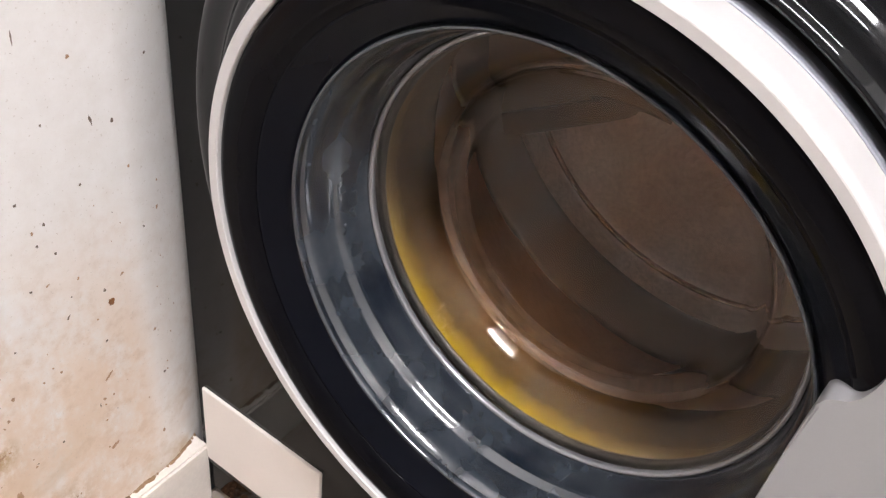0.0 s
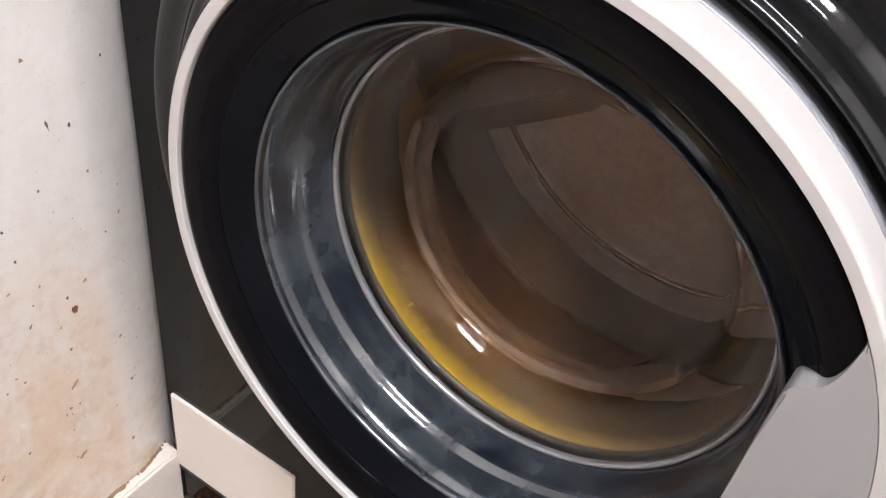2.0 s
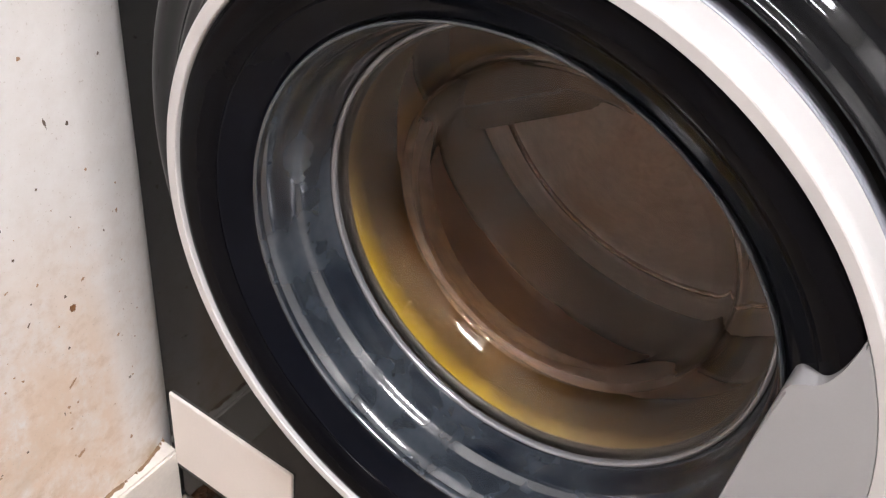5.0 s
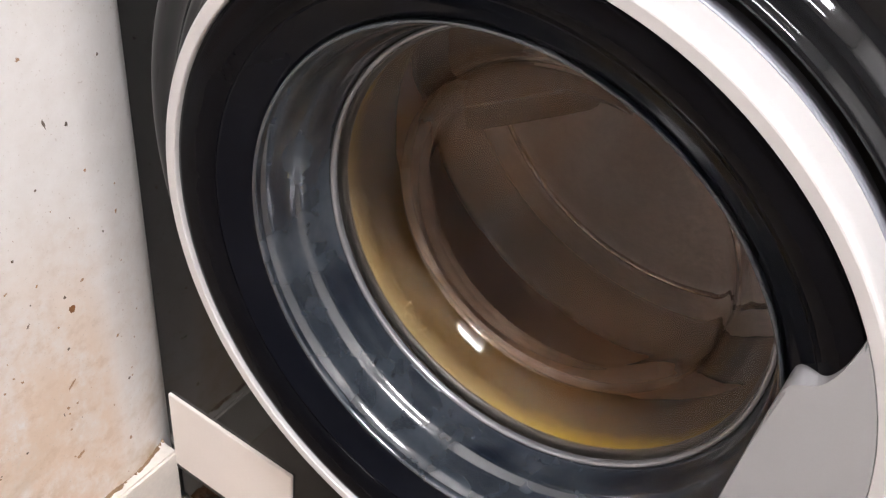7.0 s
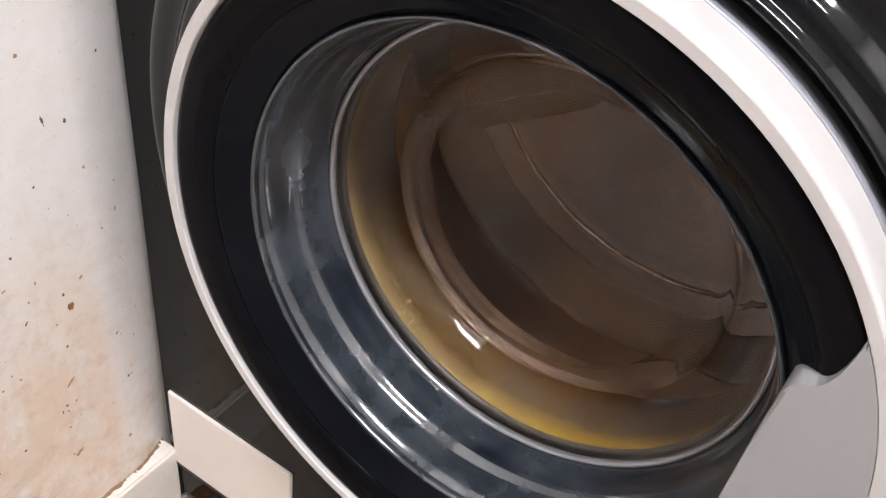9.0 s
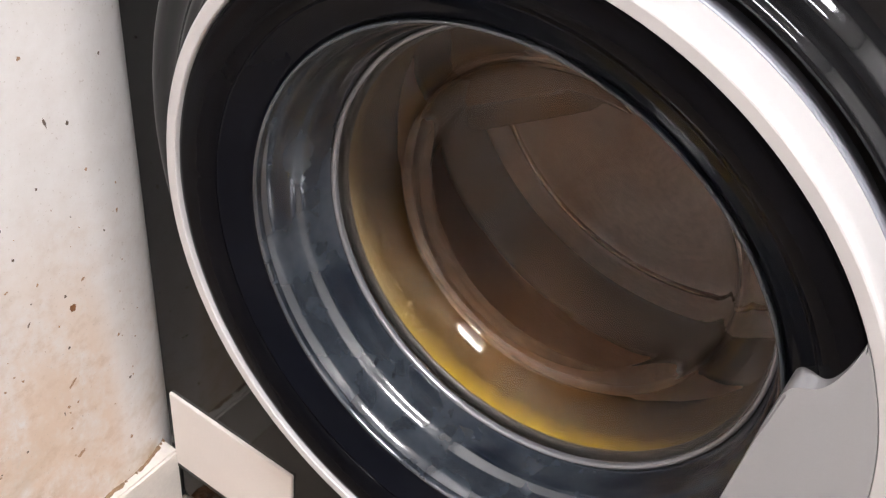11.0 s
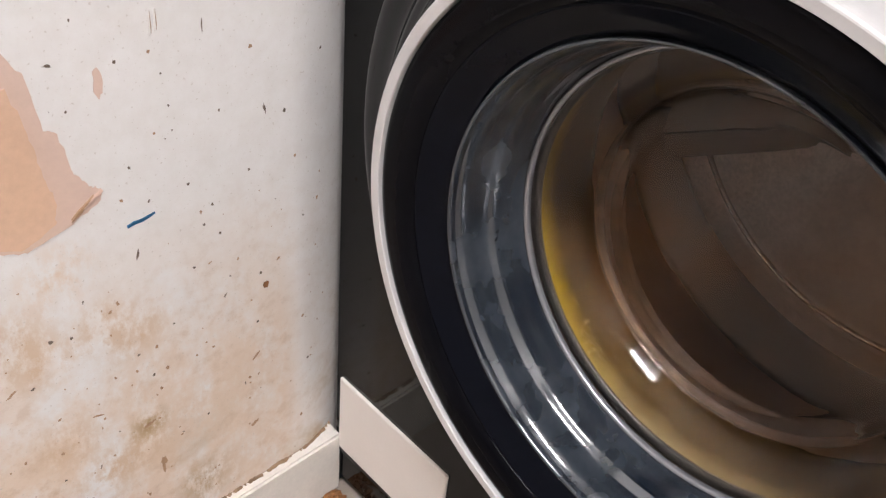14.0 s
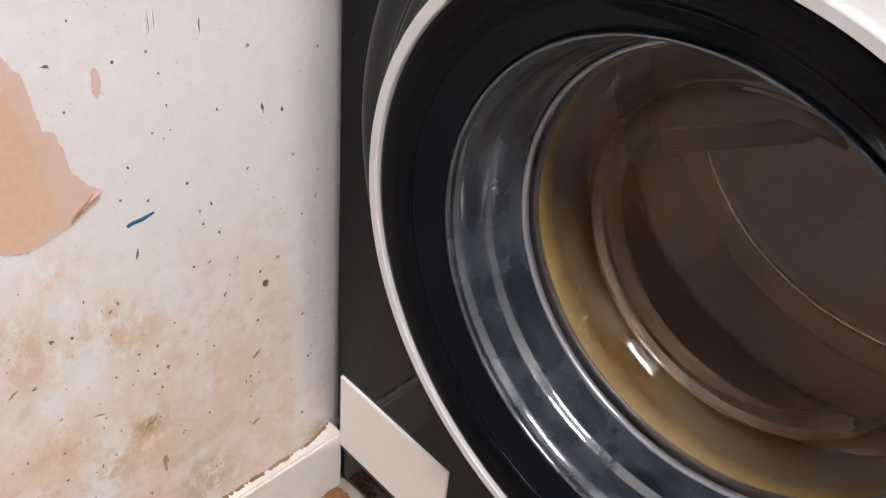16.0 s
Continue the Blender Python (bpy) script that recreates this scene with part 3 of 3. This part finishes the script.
# ---- marks on the wall ----
def blob(y, z, ry, rz, n=14, rough=0.25, thick=0.0004, lean=0.0, seed=0):
    """An uneven flat fleck on the wall."""
    rnd = random.Random(seed)
    bm = bmesh.new()
    loop = []
    for k in range(n):
        a = 2 * math.pi * k / n
        f = 1 + rnd.uniform(-rough, rough)
        u, v = ry * f * math.cos(a), rz * f * math.sin(a)
        loop.append((y + u * math.cos(lean) - v * math.sin(lean), z + u * math.sin(lean) + v * math.cos(lean)))
    return flake(loop, thick, bm)


def flake(loop, thick, bm=None):
    bm = bm or bmesh.new()
    a = [bm.verts.new((wall_x(y) - 0.0002, y, z)) for y, z in loop]
    b = [bm.verts.new((wall_x(y) + thick, y, z)) for y, z in loop]
    bm.faces.new(b)
    for k in range(len(a)):
        j = (k + 1) % len(a)
        bm.faces.new((a[k], a[j], b[j], b[k]))
    return bm


def wobble(points, amount, seed, per=6):
    """A ragged closed outline through a few corners."""
    rnd = random.Random(seed)
    out = []
    for k, (y0, z0) in enumerate(points):
        y1, z1 = points[(k + 1) % len(points)]
        for s in range(per):
            t = s / per
            out.append((y0 + (y1 - y0) * t + rnd.uniform(-amount, amount) * (s > 0), z0 + (z1 - z0) * t + rnd.uniform(-amount, amount) * (s > 0)))
    return out


PEEL = [(-0.2205, 0.549), (-0.2121, 0.533), (-0.2084, 0.498), (-0.2011, 0.4935), (-0.1965, 0.464), (-0.1890, 0.4520), (-0.1822, 0.4477), (-0.1835, 0.4400),
        (-0.2028, 0.4300), (-0.2322, 0.4227), (-0.2475, 0.4295), (-0.2700, 0.4400), (-0.2850, 0.4800), (-0.2700, 0.5300), (-0.2450, 0.5520)]
part("peeled_patch", flake(wobble(PEEL, 0.0009, 3), 0.0006), PLASTER_PALE, wall_side, "bare pinkish plaster where paint has peeled")
part("peeled_patch", flake(wobble([(-0.2230, 0.5300), (-0.2170, 0.5000), (-0.2140, 0.4700), (-0.2100, 0.4500), (-0.2130, 0.4350), (-0.2350, 0.4260), (-0.2600, 0.4400), (-0.2750, 0.4800), (-0.2550, 0.5300)], 0.001, 4), 0.0011),
     PLASTER, wall_side, "deeper orange plaster")
for k, (y, z, l) in enumerate(((-0.1955, 0.4400, 0.016), (-0.1900, 0.4420, 0.014), (-0.1985, 0.4360, 0.010), (-0.1850, 0.4440, 0.007))):
    c, d = l * 0.5, l * 0.36
    part("peel_scratch", flake([(y - c, z - d), (y - c * 0.3, z - d * 0.2), (y + c, z + d), (y + c * 0.4, z + d * 0.15)], 0.0016), PLASTER_PALE if k % 2 else BROWN, wall_side, "torn sliver at the edge of the peeled paint")
part("paint_chip", blob(-0.1733, 0.516, 0.0028, 0.0085, seed=5, thick=0.0006), PLASTER_PALE, wall_side, "small chip in the paint")
part("ink_mark", flake([(-0.1702, 0.4128), (-0.1655, 0.4142), (-0.1600, 0.4139), (-0.1505, 0.4152), (-0.1503, 0.4136), (-0.1590, 0.4113), (-0.1650, 0.4115), (-0.1697, 0.4108)], 0.0005),
     BLUE, wall_side, "short blue pen stroke")
part("rust_spot", blob(-0.0699, 0.3074, 0.0024, 0.0034, seed=6), RUST, wall_side, "rusty brown spot")
part("drip_stain", join([blob(-0.1715, 0.176, 0.0028, 0.005, seed=7), blob(-0.1722, 0.168, 0.0012, 0.006, seed=8)]), BROWN, wall_side, "brown drip")


# spots of dirt: place along and up the wall, half-width, half-height (mm), lean
DOTS = ((-0.141, 0.526, 0.9, 1.1, 0), (-0.162, 0.526, 1.0, 1.1, 0.3), (-0.135, 0.510, 0.6, 0.7, 0), (-0.073, 0.509, 1.4, 1.5, 0), (-0.049, 0.454, 1.1, 1.5, 0),
        (-0.0985, 0.472, 0.7, 0.9, 0), (-0.144, 0.472, 0.8, 0.9, 0), (-0.194, 0.505, 0.7, 0.8, 0), (-0.163, 0.4545, 0.8, 1.2, 0.5), (-0.041, 0.414, 0.9, 1.3, 0.3),
        (-0.079, 0.418, 0.8, 0.9, 0), (-0.109, 0.402, 1.0, 1.3, 0), (-0.171, 0.433, 1.2, 1.2, 0), (-0.1165, 0.388, 0.9, 1.0, 0), (-0.105, 0.375, 1.0, 1.2, 0))
MORE_DOTS = ((-0.019, 0.365, 1.0, 1.6, 0), (-0.1275, 0.355, 1.0, 0.8, 0), (-0.079, 0.273, 1.0, 1.1, 0), (-0.191, 0.350, 1.3, 1.0, 0.4), (-0.232, 0.348, 1.5, 1.6, 0),
             (-0.219, 0.3435, 1.0, 1.2, 0.4), (-0.157, 0.274, 1.3, 1.5, 0), (-0.168, 0.274, 1.5, 0.9, 0.6), (-0.177, 0.300, 0.9, 1.0, 0), (-0.196, 0.2895, 1.0, 1.3, 0),
             (-0.031, 0.200, 1.3, 1.1, 0), (-0.2455, 0.215, 0.9, 1.0, 0), (-0.239, 0.277, 1.3, 0.8, 0.5), (-0.129, 0.201, 0.9, 1.1, 0), (-0.250, 0.316, 1.8, 0.8, 0.4))
DASHES = ((-0.199, 0.535, 2.4, 0.9, -0.3), (-0.0645, 0.461, 0.8, 4.0, 0.15), (-0.166, 0.387, 0.7, 3.6, -0.25), (-0.105, 0.316, 0.7, 2.2, -0.5), (-0.082, 0.237, 4.2, 1.1, 0.75),
          (-0.087, 0.158, 3.6, 1.8, 0.6), (-0.178, 0.2255, 5.0, 1.6, 0.25), (-0.263, 0.320, 3.8, 0.9, 0.55), (-0.1055, 0.532, 0.4, 4.6, 0.0), (-0.115, 0.353, 1.4, 0.6, 0.5),
          (-0.058, 0.327, 1.7, 0.9, 0.7), (-0.213, 0.262, 4.0, 0.9, -0.4))
for k, (y, z, a, b, lean) in enumerate(DOTS + MORE_DOTS):
    part("dirt_spot", blob(y, z, a * 0.001, b * 0.001, n=11, rough=0.35, thick=0.0003, lean=lean, seed=500 + k), SPECK if k % 3 else BROWN, wall_side)
for k, (y, z, a, b, lean) in enumerate(DASHES):
    part("dirt_dash", blob(y, z, a * 0.001, b * 0.001, n=13, rough=0.4, thick=0.0003, lean=lean, seed=700 + k), SPECK if k in (0, 1, 2, 3, 8) else BROWN, wall_side)
# pale scratches with a dark side
for y, z, l in ((-0.1385, 0.543, 0.0075), (-0.1350, 0.544, 0.0070)):
    part("paint_scratch", flake([(y - 0.0007, z - l), (y + 0.0004, z - l * 0.4), (y + 0.0007, z + l), (y - 0.0002, z + l * 0.3)], 0.0008), PAINT_EDGE, wall_side, "pale scratch in the paint")
    part("dirt_dash", flake([(y + 0.0008, z - l * 0.9), (y + 0.0013, z - l * 0.3), (y + 0.0012, z + l * 0.9), (y + 0.0009, z + l * 0.2)], 0.0003), BROWN, wall_side)


def scattered(count, seed, size, zs, stretch=1.0):
    rnd = random.Random(seed)
    flecks = []
    for k in range(count):
        s = size * rnd.uniform(0.4, 1.0) ** 2 * 1.6
        flecks.append(blob(rnd.uniform(-0.36, -0.004), rnd.uniform(*zs), s, s * rnd.uniform(0.8, 1.6) * stretch, n=9, rough=0.5, thick=0.0003,
                           lean=rnd.uniform(-0.6, 0.6), seed=seed * 1000 + k))
    return join(flecks)


tagged(part("dark_flecks", scattered(70, 11, 0.0006, (0.09, 0.85)), SPECK, wall_side, "tiny dark flecks"), kind="stuff")
tagged(part("brown_flecks", scattered(120, 12, 0.0008, (0.085, 0.40)), BROWN, wall_side, "small brown splashes"), kind="stuff")
tagged(part("scuff_marks", scattered(14, 13, 0.0005, (0.12, 0.8), 3.0), SPECK, wall_side, "short dark scuffs"), kind="stuff")


# ---- dirt in the corner ----
def crumbs():
    rnd = random.Random(21)
    lumps = []
    for k in range(90):
        s = rnd.uniform(0.0015, 0.005)
        bm = bmesh.new()
        bmesh.ops.create_icosphere(bm, subdivisions=1, radius=s)
        at = Vector((WX + 0.012 + abs(rnd.gauss(0, 0.018)), -abs(rnd.gauss(0, 0.03)) - 0.004, s * 0.5))
        for v in bm.verts:
            v.co = Vector((v.co.x * rnd.uniform(0.7, 1.4), v.co.y * rnd.uniform(0.7, 1.4), v.co.z * 0.6)) + at
        lumps.append(bm)
    return join(lumps)


tagged(part("rusty_dirt", crumbs(), RUST), "rusty crumbs of dirt in the floor corner", "dirt", kind="stuff")


# ---- ceiling lamp ----
def ceiling_lamp():
    top = thing("ceiling_light", "white glowing batten light on the ceiling", "light")
    part("housing", box((-0.42, -0.11, 0.0), (0.42, 0.11, 0.03), 0.006), WHITE, top)
    part("diffuser", box((-0.40, -0.090, -0.028), (0.40, 0.090, -0.0005), 0.010, 3), GLOW, top, "glowing white diffuser")
    top.matrix_basis = pose(LAMP_AT[0], LAMP_AT[1], ROOM_Z - 0.031, 0, 0, LAMP_TURN)


ceiling_lamp()

# ---- floor tiles ----
SIDE, JOINT = 0.30, 0.004
tile_mesh = mesh_of("tile", box((0.0, 0.0, -0.004), (SIDE - JOINT, SIDE - JOINT, 0.0), 0.0012, 1), TILE)
for ix in range(6):
    for iy in range(10):
        x, y = WX + JOINT + ix * SIDE, ROOM_Y1 - 0.02 - (iy + 1) * SIDE + 0.002
        t = new("tile", tile_mesh)
        t.parent = floor
        t.location = (x, y, 0)


# ---- what turns ----
# seconds and degrees turned, chosen to time the flicker: the yellow stretch shows below the lamp near multiples of 180,
# the cream one half-way between
TURNS = [(0.0, 0), (0.2, 20), (0.4, 85), (0.6, 105), (0.8, 170), (1.0, 185), (1.1, 200), (1.2, 268), (1.3, 340), (1.4, 372), (1.5, 448), (1.6, 515), (1.8, 535), (2.2, 575),
         (2.3, 625), (2.5, 690), (2.7, 715), (2.9, 755), (3.3, 785), (3.5, 800), (4.0, 815), (4.6, 870), (5.4, 950), (6.3, 1000), (7.1, 1020), (7.2, 1090), (7.3, 1160), (8.2, 1180),
         (8.7, 1192), (9.0, 1198), (9.2, 1262), (10.2, 1345), (11.3, 1430), (11.6, 1450), (11.8, 1475), (12.0, 1495), (12.2, 1570), (12.6, 1610), (13.0, 1635), (13.5, 1660), (14.0, 1670), (15.0, 1695), (16.0, 1705)]


def motions():
    basket = [o for o in machine.children if o.name == "drum_back"][0]
    walk(basket, [(t, pose(0, 0, ZC, 0, a - 22, 0)) for t, a in TURNS])


motions()
